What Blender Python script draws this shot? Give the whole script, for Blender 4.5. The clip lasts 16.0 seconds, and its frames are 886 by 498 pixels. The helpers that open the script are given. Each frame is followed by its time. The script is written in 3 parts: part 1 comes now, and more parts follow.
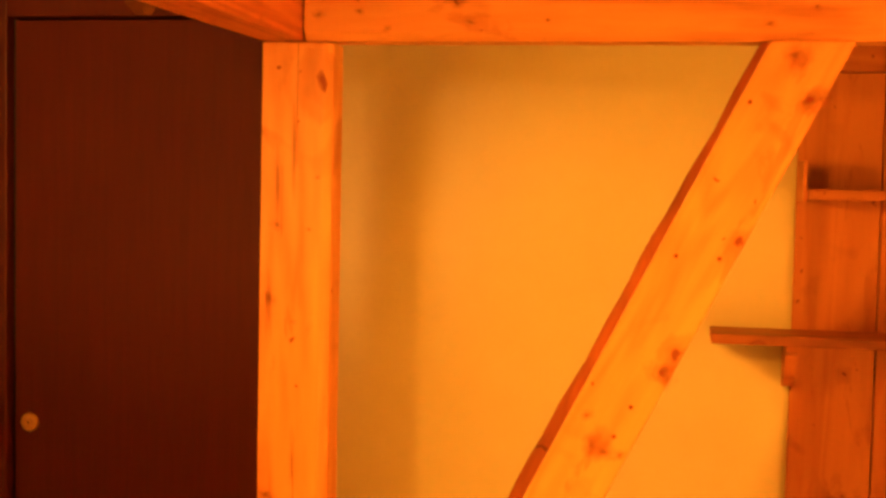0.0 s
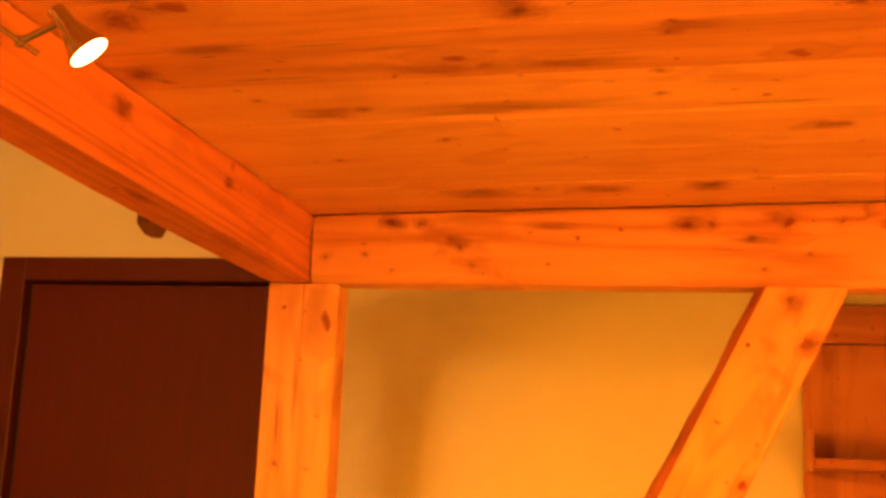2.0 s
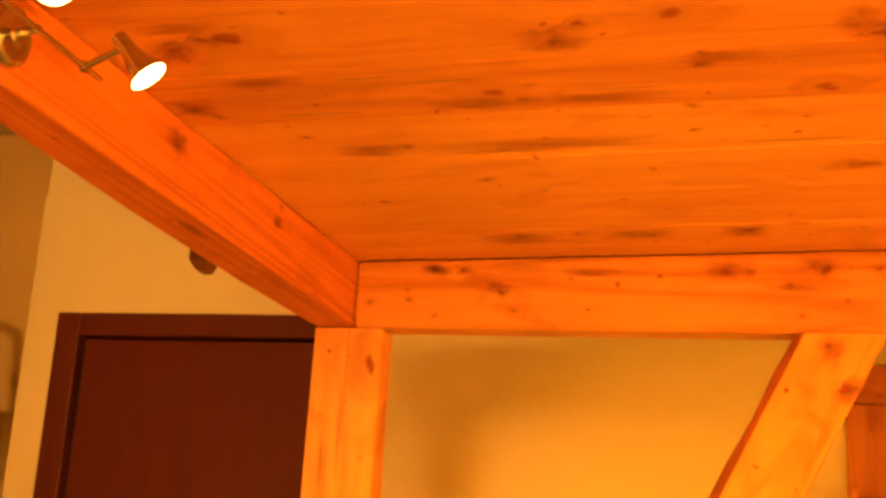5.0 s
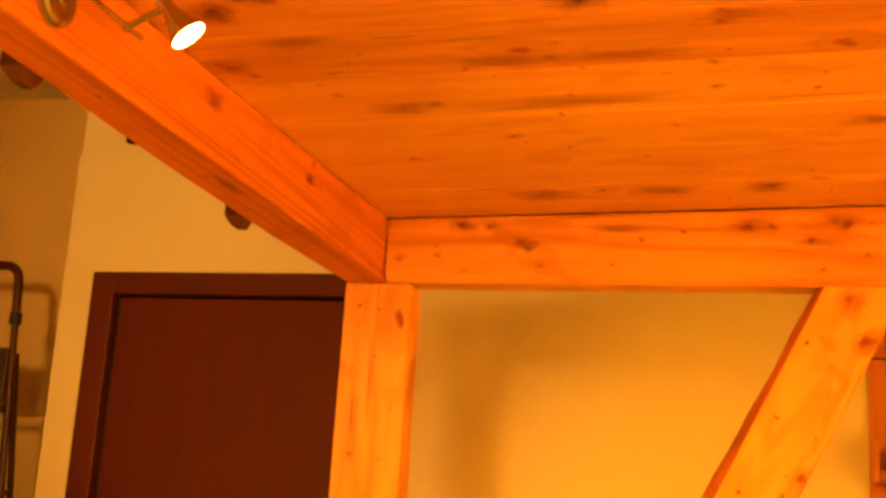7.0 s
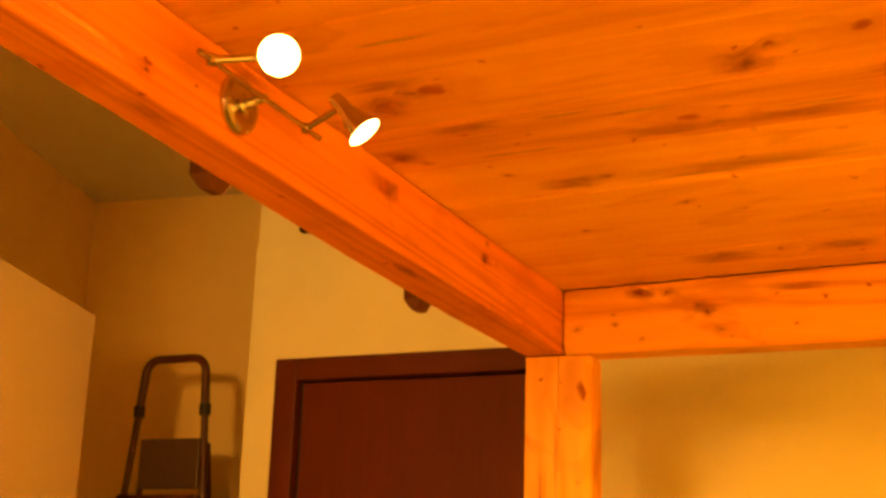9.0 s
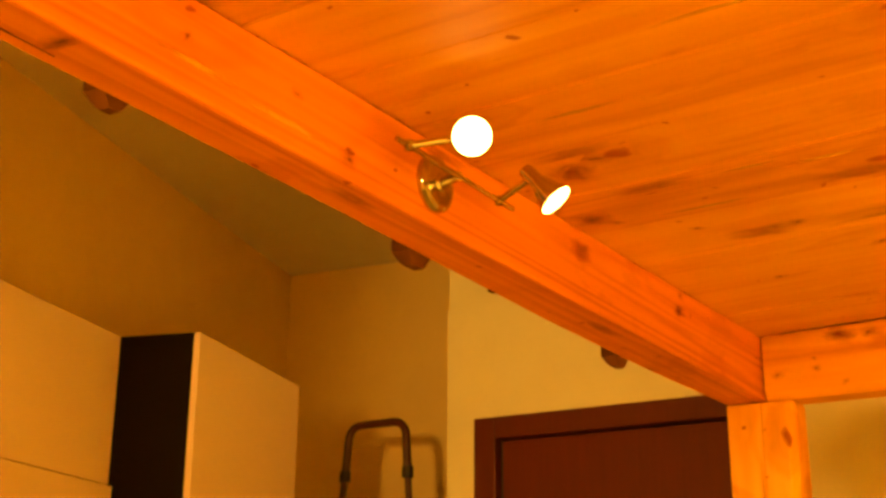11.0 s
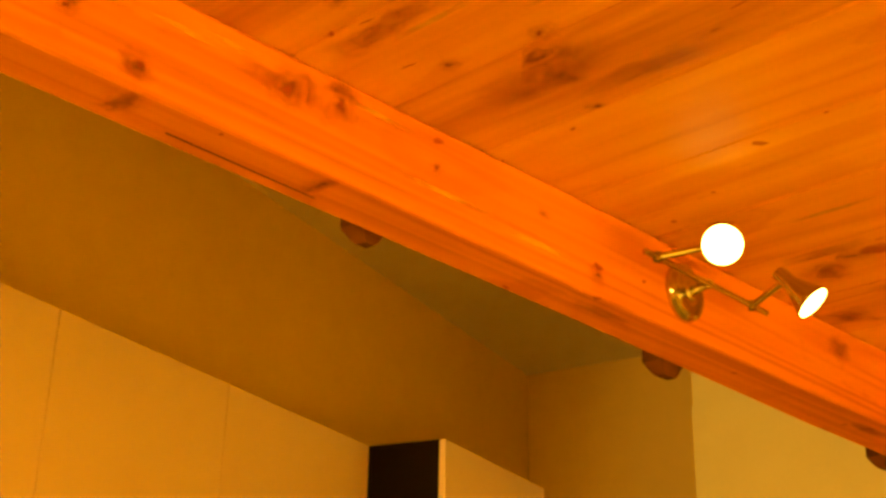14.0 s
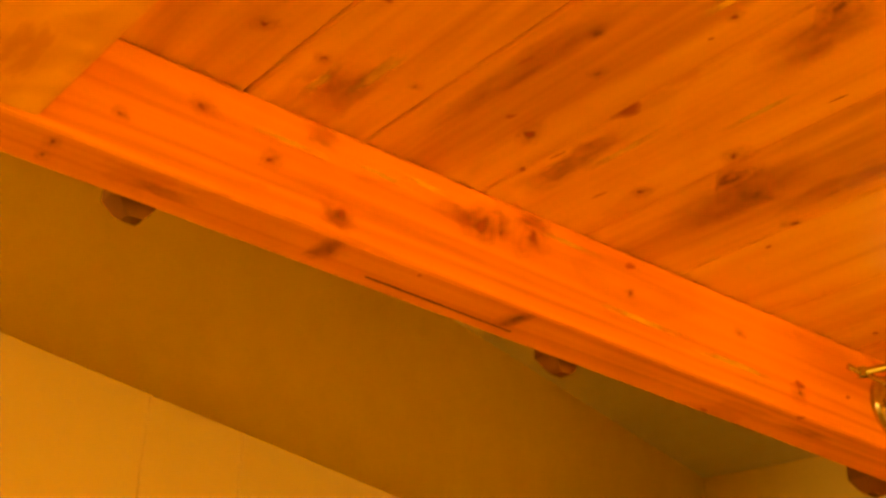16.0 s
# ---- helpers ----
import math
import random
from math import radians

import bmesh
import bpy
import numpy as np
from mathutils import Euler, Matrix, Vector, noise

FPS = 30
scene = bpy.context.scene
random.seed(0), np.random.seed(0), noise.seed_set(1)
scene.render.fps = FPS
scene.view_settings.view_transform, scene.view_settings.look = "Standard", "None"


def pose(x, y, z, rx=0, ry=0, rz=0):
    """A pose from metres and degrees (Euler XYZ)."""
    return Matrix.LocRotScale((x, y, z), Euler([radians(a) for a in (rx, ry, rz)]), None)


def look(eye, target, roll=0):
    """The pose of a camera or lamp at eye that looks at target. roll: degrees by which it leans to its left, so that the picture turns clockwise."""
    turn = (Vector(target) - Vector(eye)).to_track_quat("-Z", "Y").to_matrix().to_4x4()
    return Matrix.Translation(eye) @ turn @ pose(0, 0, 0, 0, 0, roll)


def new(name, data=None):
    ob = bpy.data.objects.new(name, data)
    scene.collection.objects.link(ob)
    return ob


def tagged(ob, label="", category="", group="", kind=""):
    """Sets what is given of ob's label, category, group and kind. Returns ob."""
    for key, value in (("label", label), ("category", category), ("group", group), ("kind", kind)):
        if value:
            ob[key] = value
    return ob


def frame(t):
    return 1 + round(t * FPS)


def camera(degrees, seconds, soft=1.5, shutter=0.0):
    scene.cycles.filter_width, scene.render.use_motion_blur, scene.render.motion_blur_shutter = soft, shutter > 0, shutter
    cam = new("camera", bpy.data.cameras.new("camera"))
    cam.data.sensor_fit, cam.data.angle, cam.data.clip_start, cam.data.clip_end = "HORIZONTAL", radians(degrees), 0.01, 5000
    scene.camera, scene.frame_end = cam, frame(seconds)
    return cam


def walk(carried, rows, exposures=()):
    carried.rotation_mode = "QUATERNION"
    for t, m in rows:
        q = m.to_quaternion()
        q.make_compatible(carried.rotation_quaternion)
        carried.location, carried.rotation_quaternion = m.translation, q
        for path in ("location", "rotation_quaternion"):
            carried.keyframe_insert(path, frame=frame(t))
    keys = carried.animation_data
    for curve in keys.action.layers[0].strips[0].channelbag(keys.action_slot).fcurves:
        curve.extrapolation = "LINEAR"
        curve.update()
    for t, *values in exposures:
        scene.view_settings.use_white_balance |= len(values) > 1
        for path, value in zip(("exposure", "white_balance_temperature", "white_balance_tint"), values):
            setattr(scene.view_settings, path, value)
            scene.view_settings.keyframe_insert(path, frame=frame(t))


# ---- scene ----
cam = camera(39.0, 16.0, soft=3.1, shutter=0.0)
PATH = [
    (0, (0.725, -2.337, 1.642), (0.356, -0.374, 1.528), 1.2),
    (0.5, (0.698, -2.328, 1.616), (0.34, -0.36, 1.637), 1.5),
    (1, (0.727, -2.313, 1.587), (0.335, -0.357, 1.732), 1.5),
    (1.5, (0.74, -2.317, 1.553), (0.339, -0.375, 1.815), 1.4),
    (2, (0.75, -2.335, 1.494), (0.355, -0.414, 1.883), 2.5),
    (2.5, (0.761, -2.344, 1.441), (0.364, -0.441, 1.911), 2.5),
    (3, (0.769, -2.339, 1.424), (0.4, -0.423, 1.864), 3.4),
    (3.5, (0.775, -2.334, 1.427), (0.385, -0.455, 1.992), 3.4),
    (4, (0.772, -2.332, 1.429), (0.365, -0.46, 2.002), 3.3),
    (4.5, (0.774, -2.35, 1.418), (0.331, -0.474, 1.951), 3.6),
    (5, (0.775, -2.37, 1.411), (0.303, -0.496, 1.925), 3.6),
    (7.5, (0.786, -2.424, 1.38), (0.248, -0.55, 1.829), 3.9),
    (8, (0.779, -2.424, 1.387), (0.166, -0.583, 1.87), 3.3),
    (8.5, (0.775, -2.439, 1.388), (0.091, -0.631, 1.902), 2.8),
    (9, (0.771, -2.442, 1.392), (0.014, -0.674, 1.94), 1.8),
    (9.5, (0.78, -2.462, 1.392), (-0.056, -0.735, 1.958), 1.4),
    (12, (0.771, -2.509, 1.396), (-0.31, -0.964, 2.064), 0.1),
    (12.5, (0.767, -2.514, 1.399), (-0.356, -1.01, 2.089), 0.3),
    (13, (0.78, -2.52, 1.398), (-0.4, -1.071, 2.111), 0.6),
    (13.5, (0.772, -2.523, 1.406), (-0.451, -1.12, 2.139), 0.8),
    (14, (0.763, -2.523, 1.42), (-0.5, -1.168, 2.175), 1.2),
    (14.5, (0.771, -2.526, 1.421), (-0.535, -1.237, 2.218), 1.4),
    (15, (0.763, -2.531, 1.423), (-0.566, -1.302, 2.274), 0.6),
    (15.5, (0.754, -2.541, 1.433), (-0.6, -1.362, 2.315), 1.4),
    (16, (0.74, -2.554, 1.451), (-0.649, -1.424, 2.343), 1.9),
]
walk(cam, [(t, look(eye, target, roll)) for t, eye, target, roll in PATH],
     [(0, -0.13, 6500, 24), (5, 0.08, 6500, 14), (9.5, 0.08, 6500, -9), (12, 0.06, 6500, -27), (14, 0.0, 6500, -37), (16, -0.09, 6500, -38)])

# ---- light ----
WARM = (1.0, 0.36, 0.014)
PALE = (1.0, 0.47, 0.075)
world = bpy.data.worlds.new("world")
scene.world = world
world.use_nodes = True
world.node_tree.nodes["Background"].inputs["Color"].default_value = (0.9, 0.5, 0.2, 1)
world.node_tree.nodes["Background"].inputs["Strength"].default_value = 0.01
scene.view_settings.exposure = 0.0

ZB = 1.9                      # underside of the loft beams
SLOPE, RISE = 0.019, 0.022    # the loft deck falls a little towards the room and rises along the front beam
DECK = 2.037
HEAD_A = Vector((0.130, -1.196, 1.933))     # mouths of the two spot heads
HEAD_B = Vector((0.130, -1.399, 1.943))
AIM_A = Vector((0.64, 0.195, -0.76)).normalized()
AIM_B = Vector((0.45, -0.80, -0.40)).normalized()


def spot(name, place, aim, watts, cone, blend, radius, colour=WARM):
    data = bpy.data.lights.new(name, "SPOT")
    data.energy, data.color, data.spot_size, data.spot_blend = watts, colour, radians(cone), blend
    data.shadow_soft_size = radius
    ob = new(name, data)
    ob.matrix_world = look(place, place + aim)
    return ob


spot("spot_light", HEAD_A + AIM_A * 0.012, Vector((0.45, 0.42, -0.82)), 155, 146, 1.0, 0.022)
spot("spot_light", HEAD_B + AIM_B * 0.012, Vector((0.82, -0.30, -0.56)), 3600, 88, 1.0, 0.022, (1.0, 0.375, 0.027))
# an unseen spot added on the wall across the room to light the door wall, and one behind the corner post turned to the
# shelves
HEAD_C = Vector((0.15, -4.07, 1.98))
HEAD_D = Vector((-0.015, 0.165, 1.775))
AIM_C = Vector((-0.98, 5.27, 0.28)).normalized()
AIM_D = Vector((1.15, 1.00, -0.75)).normalized()
spot("spot_light", HEAD_C + AIM_C * 0.012, AIM_C, 490, 32, 0.75, 0.20, PALE)
spot("spot_light", HEAD_D + AIM_D * 0.012, AIM_D, 34, 118, 1.0, 0.006)


# ---- materials ----
class Net:
    def __init__(self, name):
        self.m = bpy.data.materials.new(name)
        self.m.use_nodes = True
        self.t = self.m.node_tree
        self.b = self.t.nodes["Principled BSDF"]

    def node(self, kind, **ins):
        n = self.t.nodes.new(kind)
        for key, v in ins.items():
            self.put(n.inputs[key.replace("_", " ")], v)
        return n

    def put(self, socket, v):
        if isinstance(v, bpy.types.NodeSocket):
            self.t.links.new(v, socket)
        else:
            socket.default_value = v

    def math(self, op, a, b=0.0, c=0.0, clamp=False):
        n = self.t.nodes.new("ShaderNodeMath")
        n.operation, n.use_clamp = op, clamp
        for s, v in zip(n.inputs, (a, b, c)):
            self.put(s, v)
        return n.outputs[0]

    def noise(self, vec, scale, detail=4.0, rough=0.55, distort=0.0):
        n = self.node("ShaderNodeTexNoise", Vector=vec, Scale=scale, Detail=detail, Roughness=rough, Distortion=distort)
        return n.outputs["Fac"]

    def ramp(self, fac, *stops):
        n = self.t.nodes.new("ShaderNodeValToRGB")
        self.put(n.inputs[0], fac)
        while len(n.color_ramp.elements) < len(stops):
            n.color_ramp.elements.new(0.5)
        for e, (p, c) in zip(n.color_ramp.elements, stops):
            e.position, e.color = p, (*c, 1) if len(c) == 3 else c
        return n.outputs[0]

    def mix(self, fac, a, b, blend="MIX"):
        n = self.t.nodes.new("ShaderNodeMix")
        n.data_type, n.blend_type = "RGBA", blend
        for s, v in ((n.inputs[0], fac), (n.inputs[6], a), (n.inputs[7], b)):
            self.put(s, (*v, 1) if isinstance(v, tuple) and len(v) == 3 else v)
        return n.outputs[2]

    def bump(self, height, strength, distance=0.002):
        n = self.node("ShaderNodeBump", Height=height, Strength=strength, Distance=distance)
        self.put(self.b.inputs["Normal"], n.outputs[0])

    def shifted(self, stretch, spread=7.0):
        """Object coordinates moved by a random step per object and stretched."""
        co = self.t.nodes.new("ShaderNodeTexCoord").outputs["Object"]
        rnd = self.t.nodes.new("ShaderNodeObjectInfo").outputs["Random"]
        step = self.node("ShaderNodeCombineXYZ")
        self.put(step.inputs[0], self.math("MULTIPLY", rnd, spread))
        self.put(step.inputs[1], self.math("MULTIPLY", rnd, spread * 2.7))
        self.put(step.inputs[2], self.math("MULTIPLY", rnd, spread * 4.3))
        add = self.t.nodes.new("ShaderNodeVectorMath")
        add.operation = "ADD"
        self.put(add.inputs[0], co)
        self.put(add.inputs[1], step.outputs[0])
        mul = self.t.nodes.new("ShaderNodeVectorMath")
        mul.operation = "MULTIPLY"
        self.put(mul.inputs[0], add.outputs[0])
        mul.inputs[1].default_value = stretch
        return mul.outputs[0], rnd


def wood(name, axis, light=(0.80, 0.42, 0.12), mid=(0.68, 0.29, 0.07), dark=(0.36, 0.11, 0.022), rough=0.5, knots=4.6, tone=0.25, figure=0.13, streaks=0.40, rare=0.74, stains=0.35, reach=0.12, sweep=0.86, blotch=0.5, grain=0.16, years=9.0):
    """Varnished pine with its grain along the axis 0, 1 or 2 of the object."""
    net = Net(name)
    st = [1.0, 1.0, 1.0]
    st[axis] = reach
    vec, rnd = net.shifted(tuple(st))
    kvec3, _ = net.shifted((1.0, 1.0, 1.0))
    sep = net.node("ShaderNodeSeparateXYZ", Vector=kvec3)
    flat = net.t.nodes.new("ShaderNodeCombineXYZ")
    cross = [k for k in range(3) if k != axis]
    net.put(flat.inputs[0], net.math("MULTIPLY", sep.outputs[axis], 0.85))
    net.put(flat.inputs[1], net.math("ADD", sep.outputs[cross[0]], sep.outputs[cross[1]]))
    kvec = flat.outputs[0]
    # knots: small dark cores in a few cells, with the grain bent round them
    v = net.t.nodes.new("ShaderNodeTexVoronoi")
    v.voronoi_dimensions = "2D"
    wv = net.t.nodes.new("ShaderNodeVectorMath")
    wv.operation = "MULTIPLY_ADD"
    net.put(wv.inputs[0], net.node("ShaderNodeTexNoise", Vector=kvec, Scale=26.0).outputs["Color"])
    wv.inputs[1].default_value = (0.045, 0.045, 0.045)
    net.put(wv.inputs[2], kvec)
    net.put(v.inputs["Vector"], wv.outputs[0])
    net.put(v.inputs["Scale"], knots)
    dist = v.outputs["Distance"]
    cell = net.t.nodes.new("ShaderNodeSeparateColor")
    net.put(cell.inputs[0], v.outputs["Color"])
    size = net.math("MULTIPLY_ADD", net.math("POWER", cell.outputs[0], 2.0), 0.062, 0.020)
    on = net.math("GREATER_THAN", cell.outputs[1], rare)
    core = net.math("MULTIPLY", net.math("SUBTRACT", 1.0, net.math("DIVIDE", dist, size), clamp=True), on)
    core = net.math("MULTIPLY", net.math("POWER", core, 0.6), 1.5, clamp=True)
    halo = net.math("SUBTRACT", 1.0, net.math("DIVIDE", dist, net.math("MULTIPLY", size, 4.5)), clamp=True)
    halo = net.math("MULTIPLY", halo, on)
    # pin knots
    pv = net.t.nodes.new("ShaderNodeTexVoronoi")
    pv.voronoi_dimensions = "2D"
    net.put(pv.inputs["Vector"], wv.outputs[0])
    net.put(pv.inputs["Scale"], knots * 2.9)
    pc = net.t.nodes.new("ShaderNodeSeparateColor")
    net.put(pc.inputs[0], pv.outputs["Color"])
    pin = net.math("SUBTRACT", 1.0, net.math("DIVIDE", pv.outputs["Distance"], net.math("MULTIPLY_ADD", pc.outputs[2], 0.05, 0.035)), clamp=True)
    pin = net.math("MULTIPLY", net.math("MULTIPLY", pin, 2.2, clamp=True), net.math("GREATER_THAN", pc.outputs[0], 0.80))
    # rings and streaks
    bands = net.noise(vec, 5.0, 3.0, 0.5, 0.6)
    ringf = net.math("ADD", net.math("MULTIPLY", bands, years), net.math("MULTIPLY", halo, 1.6))
    rings = net.math("MULTIPLY_ADD", net.math("SINE", net.math("MULTIPLY", ringf, 6.283)), 0.5, 0.5)
    fine = net.noise(vec, 85.0, 3.0, 0.6)
    broad = net.noise(vec, 2.6, 3.0, 0.6)
    patch = net.noise(kvec, 5.5, 3.0, 0.5, 0.8)
    f = net.math("ADD", net.math("MULTIPLY", rings, figure), net.math("MULTIPLY_ADD", fine, grain, (0.16 - grain) * 0.5))
    f = net.math("ADD", f, net.math("ADD", net.math("MULTIPLY", broad, sweep), (0.86 - sweep) * 0.5))
    f = net.math("ADD", f, net.math("MULTIPLY", net.math("SUBTRACT", rnd, 0.5), tone))
    col = net.ramp(f, (0.32, dark), (0.49, mid), (0.74, light))
    streak = net.ramp(net.noise(vec, 8.0, 3.0, 0.55, 0.4), (0.56, (0, 0, 0)), (0.70, (1, 1, 1)))
    pale = net.ramp(net.noise(vec, 14.0, 2.0, 0.5), (0.60, (0, 0, 0)), (0.74, (1, 1, 1)))
    col = net.mix(net.math("MULTIPLY", streak, streaks), col, dark)
    col = net.mix(net.math("MULTIPLY", pale, 0.45), col, tuple(min(0.9, 1.12 * q) for q in light))
    stain = net.ramp(patch, (0.60, (0, 0, 0)), (0.72, (1, 1, 1)))
    col = net.mix(net.math("MULTIPLY", stain, blotch), col, dark)
    # red-brown resin stains, ragged and a hand long, in some stretches only
    st[axis] = 0.30
    rvec, _ = net.shifted(tuple(st))
    resin = net.ramp(net.math("ADD", net.noise(rvec, 12.0, 5.0, 0.6, 0.5), net.math("MULTIPLY", net.noise(kvec, 3.2, 2.0, 0.5), 0.35)), (0.765, (0, 0, 0)), (0.805, (1, 1, 1)))
    col = net.mix(net.math("MULTIPLY", resin, stains), col, (0.62 * mid[0], 0.40 * mid[1], 0.28 * mid[2]))
    col = net.mix(net.math("MULTIPLY", halo, net.math("MULTIPLY_ADD", rings, 0.5, 0.22)), col, dark)
    col = net.mix(net.math("MULTIPLY", core, 0.85), col, (0.62 * dark[0], 0.28 * dark[1], 0.25 * dark[2]))
    col = net.mix(net.math("MULTIPLY", pin, 0.8), col, (0.66 * dark[0], 0.34 * dark[1], 0.3 * dark[2]))
    net.put(net.b.inputs["Base Color"], col)
    net.put(net.b.inputs["Roughness"], net.math("MULTIPLY_ADD", fine, 0.22, rough - 0.08))
    net.b.inputs["Specular IOR Level"].default_value = 0.4
    net.bump(net.math("ADD", fine, net.math("MULTIPLY", rings, 0.6)), 0.15, 0.0012)
    return net.m


def plaster(name, base, stain, rough=0.8, grain=0.35, scale=1.0):
    net = Net(name)
    vec, _ = net.shifted((scale, scale, scale))
    big = net.noise(vec, 1.3, 4.0, 0.6)
    mid = net.noise(vec, 9.0, 4.0, 0.6)
    small = net.noise(vec, 160.0, 3.0, 0.6)
    f = net.math("ADD", net.math("MULTIPLY", big, 0.6), net.math("MULTIPLY", mid, 0.4))
    net.put(net.b.inputs["Base Color"], net.ramp(f, (0.3, stain), (0.62, base)))
    net.b.inputs["Roughness"].default_value = rough
    net.bump(net.math("ADD", small, mid), grain, 0.0015)
    return net.m


def metal(name, colour, rough):
    net = Net(name)
    vec, _ = net.shifted((1, 1, 1))
    n = net.noise(vec, 60.0)
    net.put(net.b.inputs["Base Color"], net.mix(n, colour, tuple(0.8 * c for c in colour)))
    net.b.inputs["Metallic"].default_value = 1.0
    net.put(net.b.inputs["Roughness"], net.math("MULTIPLY_ADD", n, 0.15, rough))
    return net.m


def paint(name, colour, rough, vary=0.25, stretch=(1, 1, 1), scale=8.0, spec=0.5):
    net = Net(name)
    vec, _ = net.shifted(stretch)
    n = net.noise(vec, scale, 5.0, 0.6)
    net.put(net.b.inputs["Base Color"], net.mix(n, colour, tuple(c * (1 - vary) for c in colour)))
    net.put(net.b.inputs["Roughness"], net.math("MULTIPLY_ADD", n, 0.2, rough - 0.1))
    net.b.inputs["Specular IOR Level"].default_value = spec
    net.bump(n, 0.12, 0.001)
    return net.m


def glow(name, colour, strength):
    net = Net(name)
    net.b.inputs["Base Color"].default_value = (0.9, 0.85, 0.7, 1)
    net.b.inputs["Emission Color"].default_value = (*colour, 1)
    net.b.inputs["Emission Strength"].default_value = strength
    return net.m


def knot_material():
    """Resin-dark knots that fade into the board round them."""
    net = Net("knot_wood")
    co = net.t.nodes.new("ShaderNodeTexCoord").outputs["Object"]
    vec, rnd = net.shifted((1.0, 1.0, 1.0))
    warp = net.t.nodes.new("ShaderNodeVectorMath")
    warp.operation = "MULTIPLY_ADD"
    net.put(warp.inputs[0], net.node("ShaderNodeTexNoise", Vector=vec, Scale=1.7, Detail=3.0).outputs["Color"])
    warp.inputs[1].default_value = (1.0, 1.0, 0.0)
    off = net.t.nodes.new("ShaderNodeVectorMath")
    off.operation = "SUBTRACT"
    net.put(off.inputs[0], co)
    off.inputs[1].default_value = (0.5, 0.5, 0.0)
    net.put(warp.inputs[2], off.outputs[0])
    length = net.t.nodes.new("ShaderNodeVectorMath")
    length.operation = "LENGTH"
    net.put(length.inputs[0], warp.outputs[0])
    r = length.outputs["Value"]
    grain = net.noise(vec, 6.0, 4.0, 0.6, 1.0)
    rings = net.math("MULTIPLY_ADD", net.math("SINE", net.math("MULTIPLY", r, 34.0)), 0.5, 0.5)
    core = net.ramp(r, (0.10, (1, 1, 1)), (0.26, (0, 0, 0)))
    halo = net.ramp(r, (0.22, (1, 1, 1)), (0.80, (0, 0, 0)))
    mark = net.math("MULTIPLY", halo, net.math("MULTIPLY_ADD", rings, 0.35, net.math("MULTIPLY_ADD", grain, 1.1, -0.32)), clamp=True)
    alpha = net.math("MAXIMUM", net.math("MULTIPLY", core, net.math("MULTIPLY_ADD", rnd, 0.40, 0.52)), net.math("MULTIPLY", mark, 0.65))
    net.put(net.b.inputs["Base Color"], net.mix(core, (0.44, 0.12, 0.020), (0.27, 0.045, 0.008)))
    net.put(net.b.inputs["Alpha"], alpha)
    net.b.inputs["Roughness"].default_value = 0.5
    return net.m


def flame_material(name, colour, strength):
    """A darker or paler, ragged tongue of grain that fades out along its board."""
    net = Net(name)
    co = net.t.nodes.new("ShaderNodeTexCoord").outputs["Object"]
    vec, rnd = net.shifted((1.0, 1.0, 1.0))
    sep = net.node("ShaderNodeSeparateXYZ", Vector=co)
    wob = net.noise(vec, 1.6, 4.0, 0.6, 0.6)
    shift = net.math("MULTIPLY_ADD", wob, 1.1, -0.55)
    u = net.math("ADD", sep.outputs[0], net.math("MULTIPLY", shift, 0.9))
    v = net.math("ADD", sep.outputs[1], net.math("MULTIPLY", shift, 0.8))
    fu = net.ramp(net.math("ABSOLUTE", u), (0.15, (1, 1, 1)), (0.78, (0, 0, 0)))
    fv = net.ramp(net.math("ABSOLUTE", v), (0.35, (1, 1, 1)), (0.72, (0, 0, 0)))
    grain = net.node("ShaderNodeTexNoise", Vector=vec, Scale=2.2, Detail=4.0, Distortion=1.2).outputs["Fac"]
    a = net.math("MULTIPLY", net.math("MULTIPLY", fu, fv), net.math("MULTIPLY_ADD", grain, 0.9, 0.12), clamp=True)
    net.b.inputs["Base Color"].default_value = (*colour, 1)
    net.put(net.b.inputs["Alpha"], net.math("MULTIPLY", a, strength))
    net.b.inputs["Roughness"].default_value = 0.55
    return net.m


KNOT = knot_material()
FLAME = flame_material("flame_wood", (0.40, 0.105, 0.014), 0.72)
PALE_FLAME = flame_material("pale_flame_wood", (0.86, 0.56, 0.17), 0.85)
WOOD_X, WOOD_Y, WOOD_Z = wood("pine_along_x", 0), wood("pine_along_y", 1, (0.74, 0.295, 0.060), (0.60, 0.190, 0.034), (0.35, 0.085, 0.015), tone=0.1, figure=0.12, years=20.0, streaks=0.03, rare=0.92, reach=0.04, sweep=0.50, grain=0.30), wood("pine_along_z", 2)
DECK_WOOD = wood("deck_pine", 0, (0.72, 0.385, 0.095), (0.61, 0.265, 0.052), (0.40, 0.14, 0.028), rough=0.60, tone=0.20, figure=0.09, streaks=0.02, stains=0.22, reach=0.07, sweep=0.55, blotch=0.2, grain=0.22)
SHELF_WOOD = wood("shelf_pine", 0, light=(0.56, 0.21, 0.05), mid=(0.46, 0.145, 0.03), dark=(0.22, 0.055, 0.012))
WANEY = wood("waney_pine", 2, light=(0.30, 0.075, 0.016), mid=(0.20, 0.045, 0.010), dark=(0.07, 0.018, 0.005), rough=0.65)
EDGE_WOOD = wood("bark_edge_pine", 2, light=(0.44, 0.125, 0.026), mid=(0.31, 0.075, 0.016), dark=(0.12, 0.03, 0.008), rough=0.65)
PANEL_WOOD = wood("panel_pine", 2, light=(0.54, 0.19, 0.045), mid=(0.43, 0.125, 0.026), dark=(0.22, 0.05, 0.011), tone=0.3)
RAIL_WOOD = wood("rail_pine", 2, light=(0.13, 0.040, 0.012), mid=(0.09, 0.026, 0.008), dark=(0.05, 0.014, 0.004))
